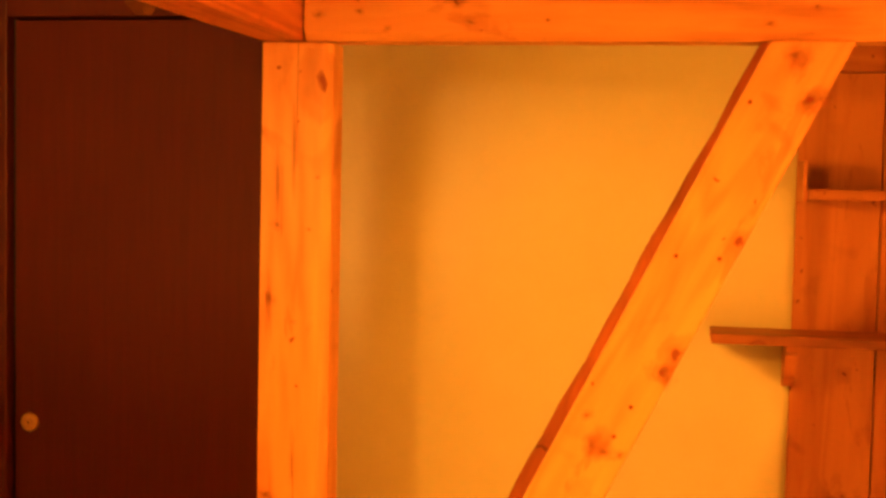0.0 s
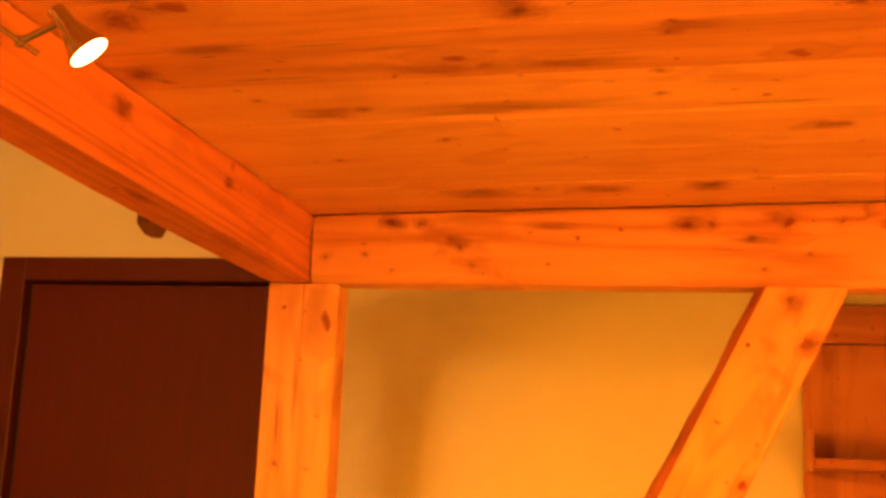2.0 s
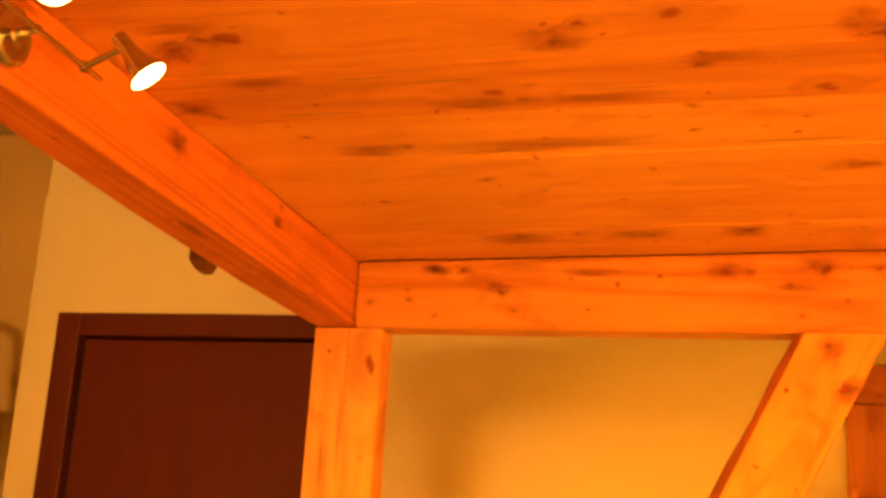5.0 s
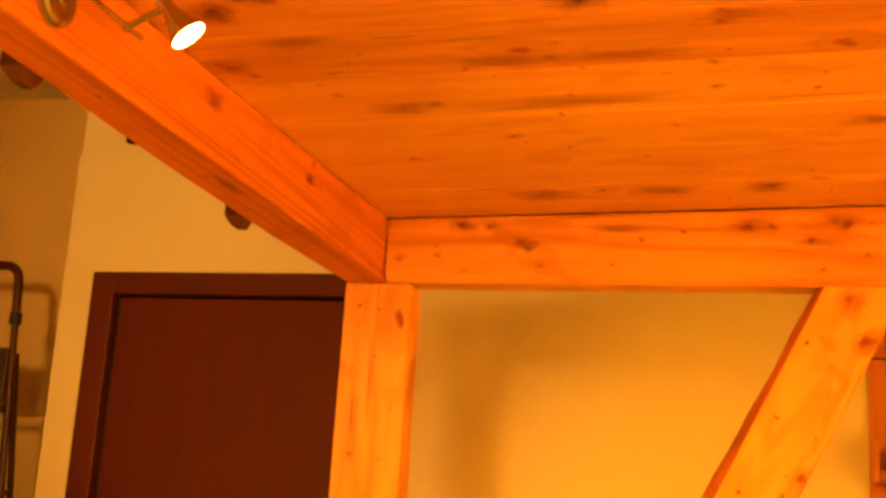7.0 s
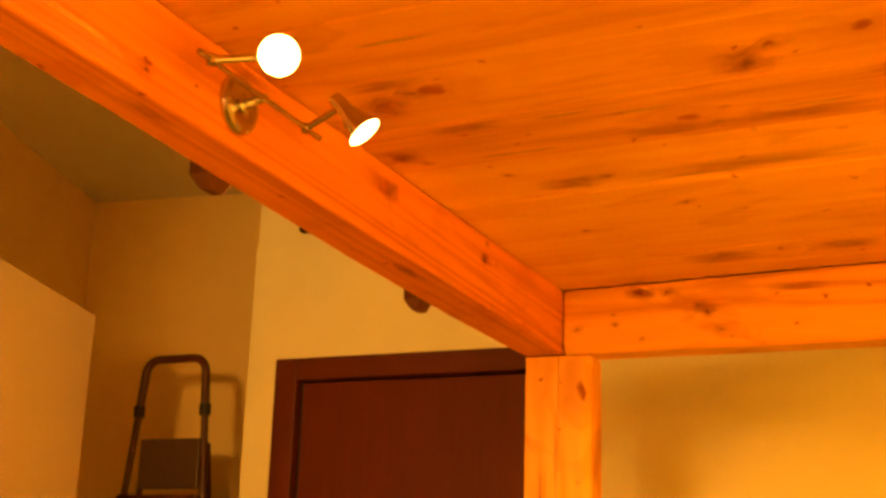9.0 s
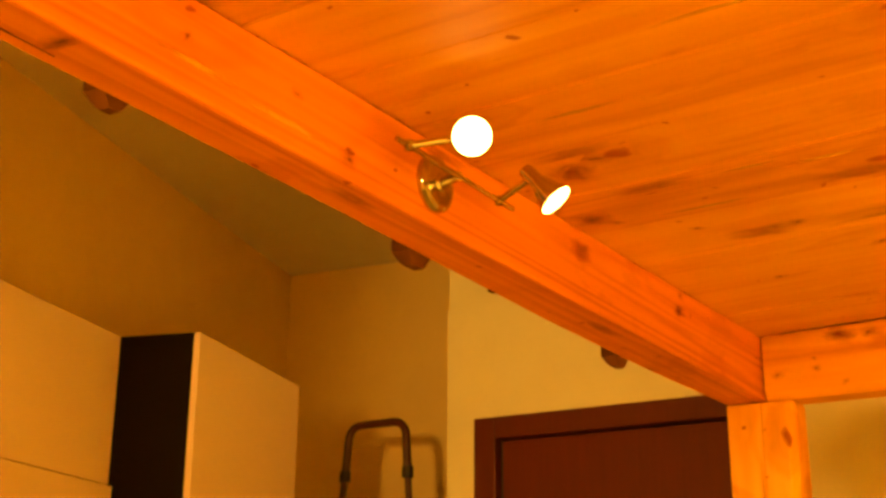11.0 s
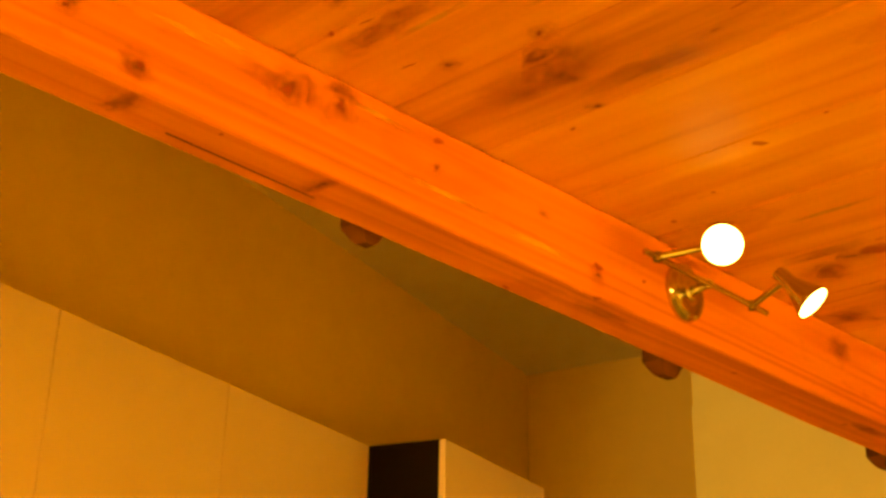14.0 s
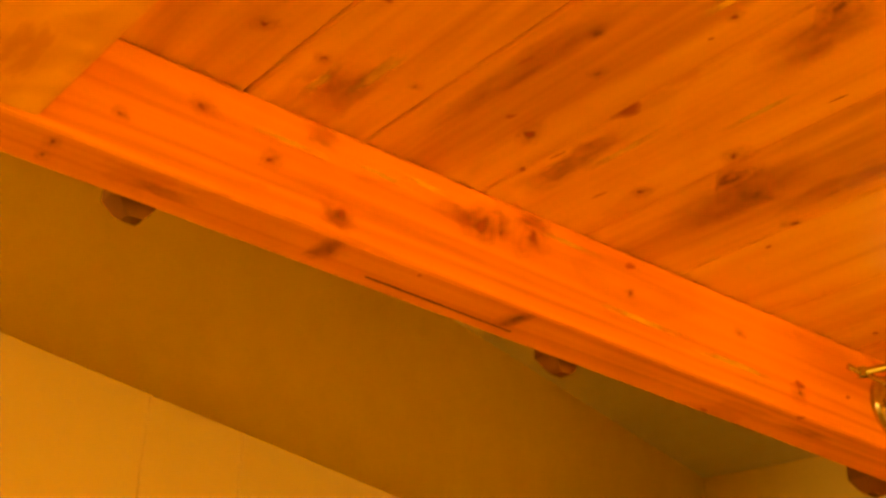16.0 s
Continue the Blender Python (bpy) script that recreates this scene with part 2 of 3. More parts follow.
WALL = plaster("wall_paint", (0.80, 0.74, 0.60), (0.75, 0.68, 0.53))
KITCHEN_WALL = plaster("kitchen_wall_paint", (0.86, 0.63, 0.30), (0.80, 0.57, 0.26))
CEILING = plaster("ceiling_paint", (0.80, 0.76, 0.68), (0.76, 0.71, 0.62))
FLOOR = plaster("floor_tile", (0.33, 0.30, 0.23), (0.28, 0.25, 0.19), rough=0.4, grain=0.1)
DOOR_WOOD = paint("dark_door_veneer", (0.124, 0.0128, 0.0036), 0.45, 0.45, (14, 14, 0.8), 5.0, 0.35)
FRAME_WOOD = paint("dark_frame_veneer", (0.115, 0.015, 0.0055), 0.48, 0.35, (9, 9, 0.8), 5.0, 0.35)
BRASS = metal("brass", (0.83, 0.62, 0.25), 0.22)
CHROME = metal("satin_nickel", (0.62, 0.62, 0.60), 0.09)
DARK = paint("dark_rubber", (0.018, 0.010, 0.008), 0.6)
CABINET = paint("cream_laminate", (0.90, 0.74, 0.78), 0.35, 0.06, (1, 1, 1), 3.0)
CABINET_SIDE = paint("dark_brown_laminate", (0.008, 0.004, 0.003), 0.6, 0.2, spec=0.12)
TUBE = paint("brown_enamel_tube", (0.13, 0.026, 0.012), 0.4, 0.85, (1, 1, 1), 22.0)
TRAY = paint("grey_ribbed_plastic", (0.12, 0.060, 0.036), 0.5, 0.6, (24, 6, 3), 6.0)
BULB = glow("lamp_lens", (1.0, 0.58, 0.17), 24.0)


# ---- mesh helpers ----
def finish(name, bm, material, smooth=False):
    bmesh.ops.recalc_face_normals(bm, faces=bm.faces)
    me = bpy.data.meshes.new(name)
    bm.to_mesh(me)
    bm.free()
    me.materials.append(material)
    if smooth:
        me.polygons.foreach_set("use_smooth", [True] * len(me.polygons))
        me.set_sharp_from_angle(angle=radians(40))
    return me


def part(name, bm, material, parent=None, label="", m=None, smooth=False):
    """One mesh object from a bmesh, under a thing or a part."""
    ob = new(name, finish(name, bm, material, smooth))
    if m is not None:
        ob.matrix_basis = m
    if parent is not None:
        ob.parent = parent
    if label:
        ob["label"] = label
    return ob


def thing(name, label, category, m=None, group="", kind=""):
    ob = new(name)
    ob.empty_display_size = 0.1
    if m is not None:
        ob.matrix_basis = m
    return tagged(ob, label, category, group, kind)


def prism(corners, z0, z1, bevel=0.0, segments=2):
    """A solid over a plan outline; z0 and z1 may be functions of (x, y)."""
    bm = bmesh.new()
    lo = z0 if callable(z0) else (lambda x, y: z0)
    hi = z1 if callable(z1) else (lambda x, y: z1)
    a = [bm.verts.new((x, y, lo(x, y))) for x, y in corners]
    b = [bm.verts.new((x, y, hi(x, y))) for x, y in corners]
    n = len(corners)
    bm.faces.new(list(reversed(a)))
    bm.faces.new(b)
    for i in range(n):
        bm.faces.new((a[i], a[(i + 1) % n], b[(i + 1) % n], b[i]))
    if bevel:
        bmesh.ops.bevel(bm, geom=list(bm.edges), offset=bevel, segments=segments, profile=0.5, affect="EDGES")
    return bm


def box(x0, x1, y0, y1, z0, z1, bevel=0.0, segments=2):
    return prism([(x0, y0), (x1, y0), (x1, y1), (x0, y1)], z0, z1, bevel, segments)


def lathe(profile, steps=28):
    """Turns (radius, height) pairs about z."""
    bm = bmesh.new()
    rings = []
    for r, z in profile:
        rings.append([bm.verts.new((r * math.cos(2 * math.pi * i / steps), r * math.sin(2 * math.pi * i / steps), z)) for i in range(steps)])
    for a, b in zip(rings, rings[1:]):
        for i in range(steps):
            j = (i + 1) % steps
            bm.faces.new((a[i], a[j], b[j], b[i]))
    for ring in (rings[0], rings[-1]):
        bm.faces.new(ring)
    return bm


def tube(points, radius, steps=12):
    """A round tube along points."""
    bm = bmesh.new()
    pts = [Vector(p) for p in points]
    rings = []
    for i, p in enumerate(pts):
        d = (pts[min(i + 1, len(pts) - 1)] - pts[max(i - 1, 0)]).normalized()
        side = d.cross(Vector((0.31, 0.87, 0.38))).normalized()
        up = side.cross(d)
        rings.append([bm.verts.new(p + radius * (math.cos(2 * math.pi * k / steps) * side + math.sin(2 * math.pi * k / steps) * up)) for k in range(steps)])
    for a, b in zip(rings, rings[1:]):
        for k in range(steps):
            j = (k + 1) % steps
            bm.faces.new((a[k], a[j], b[j], b[k]))
    bm.faces.new(rings[0])
    bm.faces.new(list(reversed(rings[-1])))
    return bm


def aimed(place, direction):
    """A pose whose z axis runs along the direction."""
    return Matrix.Translation(place) @ Vector(direction).to_track_quat("Z", "Y").to_matrix().to_4x4()


def bar_between(a, b, radius, steps=12):
    return tube([a, (Vector(a) + Vector(b)) / 2, b], radius, steps)


def structure(name, bm, material, label, category):
    return tagged(part(name, bm, material), label, category, kind="structure")


# ---- the shell of the room ----
TURN = radians(16.5)                          # the kitchen wall stands askew to the loft
U = Vector((-math.sin(TURN), math.cos(TURN)))  # along the kitchen wall
N = Vector((math.cos(TURN), math.sin(TURN)))   # out of it
P0 = Vector((-1.80, -0.065))                  # end of the wall cabinets' front
TOP = 3.05
YD = 1.2
XR = 2.6
YB = -4.2


def strip(a, b, thick):
    """Outline of a wall from a to b, its thickness to the right of the way."""
    a, b = Vector(a), Vector(b)
    d = (b - a).normalized()
    n = Vector((d.y, -d.x)) * thick
    return [tuple(a), tuple(b), tuple(b + n), tuple(a + n)]


KW0 = P0 - 0.34 * N - 5.0 * U
KW1 = P0 - 0.34 * N + 2.2 * U
structure("floor", box(-3.6, XR + 0.15, YB - 0.15, 2.4, -0.1, 0.0), FLOOR, "plain brown tiled floor under the loft", "floor")
structure("ceiling", box(-3.6, XR + 0.15, YB - 0.15, 2.4, TOP, TOP + 0.12), CEILING, "plain off-white plaster ceiling above the loft", "ceiling")
structure("wall_kitchen", prism(strip(KW1, KW0, 0.12), 0, TOP), KITCHEN_WALL, "cream painted kitchen wall above the cabinets", "wall")
structure("wall_niche", prism(strip((-1.2, 1.99), (-2.95, 1.745), 0.12), 0, TOP), KITCHEN_WALL, "cream painted back wall of the niche with the ladder", "wall")
structure("wall_right", box(XR, XR + 0.12, YB, 2.1, 0, TOP), WALL, "cream painted side wall of the room", "wall")
structure("wall_back", box(-1.2, XR, YB - 0.12, YB, 0, TOP), WALL, "cream painted wall across the room", "wall")
FX0, FX1, FZ = -1.386, -0.355, 2.178
SILL = 2.583
door_wall = thing("wall_door", "cream painted wall with the dark door in it", "wall", kind="structure")
part("wall_panel", box(-1.5, FX0, YD, YD + 0.13, 0, FZ), WALL, door_wall)
part("wall_panel", box(-1.5, XR, YD, YD + 0.13, FZ, SILL), WALL, door_wall)
part("wall_panel", box(FX1, XR, YD, YD + 0.13, 0, FZ), WALL, door_wall)
part("wall_panel", box(-1.497, XR, YD + 0.006, YD + 0.13, SILL, TOP), WALL, door_wall)

# ---- door ----
door = thing("door_1", "dark reddish-brown veneered door, closed, in a dark frame", "door", kind="structure")
frame_part = part("door_frame", box(FX0, FX0 + 0.082, YD - 0.012, YD + 0.12, 0, FZ, 0.004), FRAME_WOOD, door)
part("frame_post", box(FX1 - 0.082, FX1, YD - 0.012, YD + 0.12, 0, FZ, 0.004), FRAME_WOOD, frame_part)
part("frame_head", box(FX0 + 0.0825, FX1 - 0.0825, YD - 0.012, YD + 0.12, FZ - 0.074, FZ, 0.004), FRAME_WOOD, frame_part)
part("frame_stop", box(FX0 + 0.083, FX0 + 0.092, YD + 0.03, YD + 0.10, 0, FZ - 0.075, 0.002), DARK, frame_part)
leaf = part("door_leaf", box(FX0 + 0.1, FX1 - 0.086, YD + 0.012, YD + 0.055, 0.01, FZ - 0.082, 0.003), DOOR_WOOD, door)
knob = part("lock_rosette", lathe([(0.029, 0), (0.029, 0.004), (0.026, 0.008), (0.017, 0.009), (0.015, 0.006), (0.011, 0.006), (0.010, 0.012), (0.004, 0.013)]), BRASS, leaf, "round brass lock rosette", aimed((-1.236, YD + 0.012, 0.857), (0, -1, 0)), True)
part("keyhole", box(-0.0015, 0.0015, -0.005, 0.005, 0.011, 0.0142), DARK, knob)

# ---- timber loft ----
def deck_z(x, y):
    return DECK + SLOPE * y + RISE * x


loft = thing("timber_loft", "varnished orange pine loft on beams and posts", "loft", kind="structure")
post = part("post", prism([(-0.08, 0.0), (0.046, 0.0), (0.061, 0.014), (0.061, 0.085), (-0.08, 0.085)], 0, ZB - 0.0025, 0.004), WOOD_Z, loft)
part("check_crack", box(-0.0068, -0.0060, -0.0006, 0.01, 1.66, 1.895), WANEY, post)
part("check_crack", box(-0.036, -0.0352, -0.0006, 0.01, 1.52, 1.66), WANEY, post)
part("check_crack", box(-0.006, -0.0050, -0.0006, 0.01, 0.98, 1.06), WANEY, post)
# front beam, with an eased lower edge
bm = bmesh.new()
ends = []
for x in (0.0048, XR):
    top = DECK + RISE * x
    sec = [(0.0, ZB + 0.016), (0.0, top - 0.0055), (0.012, top - 0.005), (0.012, top), (0.08, top), (0.08, ZB), (0.014, ZB)]
    ends.append([bm.verts.new((x, y, z)) for y, z in sec])
for i in range(7):
    j = (i + 1) % 7
    bm.faces.new((ends[0][i], ends[0][j], ends[1][j], ends[1][i]))
bm.faces.new(ends[0])
bm.faces.new(ends[1])
front_beam = part("beam", bm, WOOD_X, loft)
# long side beam, slightly bowed outwards
OUTER = [(-0.058, -2.46), (-0.069, -1.40), (-0.087, -0.80), (-0.090, -0.40), (-0.080, -0.005), (-0.080, 0.082)]


def outer_x(y):
    for (xa, ya), (xb, yb) in zip(OUTER, OUTER[1:]):
        if ya <= y <= yb:
            return xa + (xb - xa) * (y - ya) / (yb - ya)
    return -0.08


# its solid
side_beam = part("beam", prism([(0.0, 0.082), *reversed(OUTER), (0.0, -2.46)], ZB, lambda x, y: deck_z(x, y) - 0.0005, 0.005), WOOD_Y, loft)
part("check_crack", prism([(-0.0445, -2.0), (-0.0432, -2.0), (-0.0465, -1.83), (-0.0475, -1.83)], ZB - 0.0008, ZB + 0.01), DARK, loft)
# beam across the entry side
part("beam", prism([(0.002, -2.46), (XR, -2.46), (XR, -2.312), (0.002, -2.312)], ZB + 0.001, lambda x, y: deck_z(x, y) - 0.002, 0.004), WOOD_X, loft)
part("post", box(XR - 0.14, XR, 0.0, 0.085, 0, ZB - 0.001, 0.003), WOOD_Z, loft)
# brace
bm = bmesh.new()
dx, dz = 0.428, 0.863
x_low = 0.878 - (ZB - 0.30) * dx / dz
sec_top = [(0.878, 0.0), (1.027, 0.0), (1.027, 0.075), (0.885, 0.075), (0.880, 0.03)]
top = [bm.verts.new((x, y, ZB - 0.0005)) for x, y in sec_top]
low = [bm.verts.new((x - 0.878 + x_low, y, 0.30)) for x, y in sec_top]
for i in range(5):
    j = (i + 1) % 5
    bm.faces.new((top[i], top[j], low[j], low[i]))
bm.faces.new(top)
bm.faces.new(low)
bmesh.ops.bevel(bm, geom=list(bm.edges), offset=0.003, segments=2, affect="EDGES")
LEAN = Matrix.Translation((0.878, 0, ZB)) @ Matrix.Rotation(math.atan(dx / dz), 4, "Y")
bm.transform(LEAN.inverted())
brace = part("brace", bm, WOOD_Z, loft, m=LEAN)
bm = bmesh.new()
rows = []
for i in range(41):
    z = 0.302 + (ZB - 0.303) * i / 40
    x = 0.878 - (ZB - z) * dx / dz
    w = 0.016 + 0.0145 * (ZB - z) + 0.0016 * math.sin(i * 1.7) + 0.0018 * math.sin(i * 0.63 + 1)
    rows.append([bm.verts.new(c) for c in ((x - 0.0005, 0.004, z), (x - w * 0.6, 0.012, z), (x - w, 0.030, z), (x - w, 0.074, z), (x - 0.0005, 0.074, z))])
for a, b in zip(rows, rows[1:]):
    for k in range(5):
        bm.faces.new((a[k], a[(k + 1) % 5], b[(k + 1) % 5], b[k]))
bm.faces.new(rows[0])
bm.faces.new(rows[-1])
part("waney_edge", bm, EDGE_WOOD, brace, "darker rough waney edge", smooth=True).matrix_parent_inverse = LEAN.inverted()
for bx, bz in ((0.845, 1.79), (0.722, 1.507), (0.800, 1.504), (0.648, 1.222), (0.618, 1.165)):
    part("screw_plug", lathe([(0.0045, -0.002), (0.0045, 0.0006), (0.001, 0.0008)], 10), WANEY, brace, "", aimed((bx, 0.0, bz), (0, -1, 0))).matrix_parent_inverse = LEAN.inverted()


# ---- spotlight bars ----
def spotlight_bar(base, turn, label, bar, heads):
    """A round plate with a stem and a square bar that carries spot heads: (mouth, aim, joint) each."""
    base = Vector(base)
    lamp = thing("spotlight_bar", label, "lamp", Matrix.Translation(base))
    part("base_plate", lathe([(0.037, 0), (0.037, 0.004), (0.035, 0.009), (0.030, 0.0115), (0.028, 0.0105), (0.012, 0.0125), (0.010, 0.016), (0.003, 0.0165)], 40), CHROME, lamp, "round polished base plate", Matrix.Translation(turn * 0.0005) @ aimed((0, 0, 0), turn), True)
    a, b = Vector(bar[0]), Vector(bar[1])
    part("stem", bar_between(turn * 0.014, (a + b) / 2 - base, 0.006), CHROME, lamp, smooth=True)
    m = aimed(a - base, b - a)
    part("bar", lathe([(0.001, 0.0), (0.0034, 0.001), (0.0034, (b - a).length - 0.001), (0.001, (b - a).length)], 14), CHROME, lamp, m=m, smooth=True)
    for mouth, aim, joint in heads:
        m = Matrix.Translation(-base) @ aimed(mouth, aim) @ Matrix.Scale(0.85, 4)
        body = part("head", lathe([(0.005, -0.070), (0.0105, -0.068), (0.0115, -0.063), (0.012, -0.042), (0.0145, -0.034), (0.0205, -0.016), (0.0265, -0.002), (0.027, 0.002), (0.0255, 0.002), (0.0245, -0.004), (0.002, -0.006)], 32), CHROME, lamp, "flared nickel spot head", m, True)
        part("lens", lathe([(0.0245, -0.0035), (0.0235, 0.001), (0.016, 0.0035), (0.002, 0.004)], 28), BULB, body, "glowing white lens", None, True)
        part("arm", bar_between(Vector(joint) - base, mouth - aim * 0.043 - base, 0.0042), CHROME, lamp, smooth=True)
        part("knuckle", lathe([(0.002, -0.0065), (0.0055, -0.0055), (0.0055, 0.0055), (0.002, 0.0065)], 16), CHROME, lamp, "", Matrix.Translation(Vector(joint) - base), True)


spotlight_bar((0, -1.275, 1.952), Vector((1, 0, 0)), "brushed nickel bar with two lit spotlights on the side beam",
              ((0.05, -1.430, 1.947), (0.05, -1.158, 1.947)),
              ((HEAD_A, AIM_A, (0.05, -1.195, 1.947)), (HEAD_B, AIM_B, (0.05, -1.405, 1.947))))
# added fixture, out of view, that carries the extra light for the door wall
spotlight_bar((0.15, YB + 0.0005, 1.98), Vector((0, 1, 0)), "added, unseen nickel spotlight, lit, on the wall across the room",
              ((0.10, YB + 0.05, 1.98), (0.20, YB + 0.05, 1.98)), ((HEAD_C, AIM_C, (0.15, YB + 0.05, 1.98)),))
spotlight_bar((-0.01, 0.0855, 1.800), Vector((0, 1, 0)), "nickel spotlight, lit, behind the corner post",
              ((-0.01, 0.124, 1.750), (-0.01, 0.124, 1.850)), ((HEAD_D, AIM_D, (-0.01, 0.124, 1.778)),))


# ---- railing posts hanging over the side beam ----
def baluster(y, depth, width, foot):
    ob = thing("railing_post", "brown wooden railing post with a chamfered foot, on the beam", "post", pose(0, y, 0), "railing posts on the loft beam")
    x1 = outer_x(y) - 0.003
    bm = bmesh.new()
    rings = []
    for z, cut in ((foot, 0.012), (foot + 0.004, 0.008), (foot + 0.017, 0.0), (2.018, 0.0)):
        xa, xb, w = x1 - depth + cut, x1 - 0.0015 - cut * 0.3, width / 2 - cut
        rings.append([bm.verts.new(c) for c in ((xa, -w, z), (xb, -w, z), (xb, w, z), (xa, w, z))])
    for a, b in zip(rings, rings[1:]):
        for k in range(4):
            bm.faces.new((a[k], a[(k + 1) % 4], b[(k + 1) % 4], b[k]))
    bm.faces.new(rings[0])
    bm.faces.new(rings[-1])
    part("shaft", bm, RAIL_WOOD, ob)


for y in (-0.495, -1.177, -1.731, -2.201):
    baluster(y, 0.031, 0.037 if y < -1.5 else 0.050, 1.893 if y < -1.5 else 1.885)


# ---- plank wall and shelves beside the brace ----
panel = thing("wall_panelling", "reddish pine board panelling on the wall behind shelves", "panelling", kind="structure")
edges = [1.036, 1.258, 1.39, 1.53, 1.67, 1.81, 1.95, 2.09]
for a, b in zip(edges, edges[1:]):
    part("board", box(a, b - 0.003, YD - 0.030, YD - 0.002, 0.0, 1.944, 0.003), PANEL_WOOD, panel)
part("top_rail", box(1.02, 2.09, YD - 0.045, YD - 0.002, 1.946, 2.05, 0.004), SHELF_WOOD, panel)


def shelf(x0, x1, z, y0, bracket_x):
    ob = thing("wall_shelf", "reddish pine shelf board on curved brackets", "shelf", pose(x0, YD - 0.031, z), "shelves on the panelling")
    d = y0 - (YD - 0.031)
    part("board", box(0, x1 - x0, d, 0, -0.026, 0, 0.003), SHELF_WOOD, ob)
    for bx in bracket_x:
        bm = bmesh.new()
        prof = [(0, 0), (0, -0.125)]
        prof += [(-0.035 - 0.075 * math.sin(q), -0.125 + 0.10 * (1 - math.cos(q))) for q in (0.0, 0.3, 0.6, 0.9, 1.2, 1.5)]
        prof += [(-0.150, -0.018), (-0.150, 0)]
        a = [bm.verts.new((bx - x0, y, z - 0.0265)) for y, z in prof]
        b = [bm.verts.new((bx - x0 + 0.028, y, z - 0.0265)) for y, z in prof]
        bm.faces.new(a)
        bm.faces.new(list(reversed(b)))
        for i in range(len(prof)):
            j = (i + 1) % len(prof)
            bm.faces.new((a[i], b[i], b[j], a[j]))
        part("bracket", bm, SHELF_WOOD, ob)
    return ob


shelf(0.817, 2.0, 1.250, 0.99, (1.012, 1.75))
shelf(1.049, 2.0, 1.632, 0.99, (1.75,))
side = thing("shelf_side_block", "short reddish pine end block under the upper shelf", "shelf part", pose(1.0, YD, 1.6))
part("block", box(0.036, 0.048, -0.20, -0.0315, -0.001, 0.105, 0.003), SHELF_WOOD, side)


# ---- kitchen cabinets ----
KM = Matrix.Translation((P0.x, P0.y, 0)) @ Matrix.Rotation(TURN, 4, "Z")   # x out of the wall, y along it


def wall_cabinet(y0, y1, z0, z1, front, label):
    ob = thing("wall_cabinet", label, "cabinet", KM @ Matrix.Translation((0, y0, z0)), "kitchen wall cabinets")
    w, h = y1 - y0, z1 - z0
    part("body", box(-0.335, front - 0.020, 0.001, w - 0.001, 0, h, 0.001), CABINET, ob)
    part("door", box(front - 0.019, front, 0.0015, w - 0.0015, 0.001, h - 0.001, 0.0015), CABINET, ob, "cream laminate cabinet door")


cuts = [-2.75, -2.15, -1.548, -1.283, -0.695, -0.001]
for a, b in zip(cuts, cuts[1:]):
    wall_cabinet(a, b, 1.835, 2.25, 0.0, "cream laminate upper wall cabinet, closed")
    wall_cabinet(a, b, 1.38, 1.832, 0.012, "cream laminate lower wall cabinet, closed")

tall = thing("tall_cabinet", "tall cream kitchen cabinet with a dark brown side", "cabinet", KM @ Matrix.Translation((0, 0.002, 0)))
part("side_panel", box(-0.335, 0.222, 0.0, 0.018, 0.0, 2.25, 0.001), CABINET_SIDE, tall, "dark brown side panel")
part("body", box(-0.335, 0.222, 0.0185, 0.74, 0.08, 2.25, 0.001), CABINET, tall)
part("door", box(0.2225, 0.242, 0.0, 0.742, 0.95, 2.249, 0.0015), CABINET, tall)
part("door", box(0.2225, 0.242, 0.0, 0.742, 0.10, 0.946, 0.0015), CABINET, tall)

# ---- step ladder in the niche ----
lad = thing("step_ladder", "brown tubular folding step ladder with a grey tray", "ladder", pose(-1.92, 1.36, 0))
corner = 0.055
left = lambda z: -0.117 - (2.2 - z) * 0.1
right = lambda z: 0.141 + (2.2 - z) * 0.07


def arc(cx, cz, a0, a1):
    return [(cx + corner * math.cos(radians(a0 + (a1 - a0) * k / 6)), 0, cz + corner * math.sin(radians(a0 + (a1 - a0) * k / 6))) for k in range(7)]


handle = [(left(2.05), 0, 2.05), (left(2.12), 0, 2.12)] + arc(left(2.18) + corner, 2.18, 180, 90) + arc(right(2.18) - corner, 2.18, 90, 0) + [(right(2.12), 0, 2.12), (right(2.05), 0, 2.05)]
part("handle", tube(handle, 0.0155, 14), TUBE, lad, "dark bent tube handle", smooth=True)
for f in (left, right):
    part("leg", bar_between((f(2.06), 0, 2.06), (f(0.0), -0.02, 0.0), 0.0125), TUBE, lad, smooth=True)
    part("clamp", lathe([(0.014, -0.022), (0.021, -0.020), (0.021, 0.020), (0.014, 0.022)], 14), DARK, lad, "black plastic clamp", pose(f(2.045), 0, 2.045), True)
    part("rear_leg", bar_between((f(1.93) * 0.88, 0.05, 1.93), (f(0.0) * 0.95, 0.16, 0.0), 0.011), TUBE, lad, smooth=True)
part("tray", box(left(1.85) + 0.028, right(1.85) - 0.030, 0.012, 0.03, 1.765, 1.945, 0.006), TRAY, lad, "grey ribbed platform folded up")
for z in (1.74, 1.46, 1.18, 0.90, 0.62, 0.34):
    part("step", box(left(z), right(z), -0.05, 0.035, z - 0.018, z, 0.004), TUBE, lad)

# ---- small box high on the door wall ----
jb = thing("junction_box", "small dark grey box on the door wall", "box", pose(-1.27, YD + 0.006, 2.62))
part("cover", box(-0.05, 0.05, -0.035, 0, 0, 0.09, 0.004), CABINET_SIDE, jb)

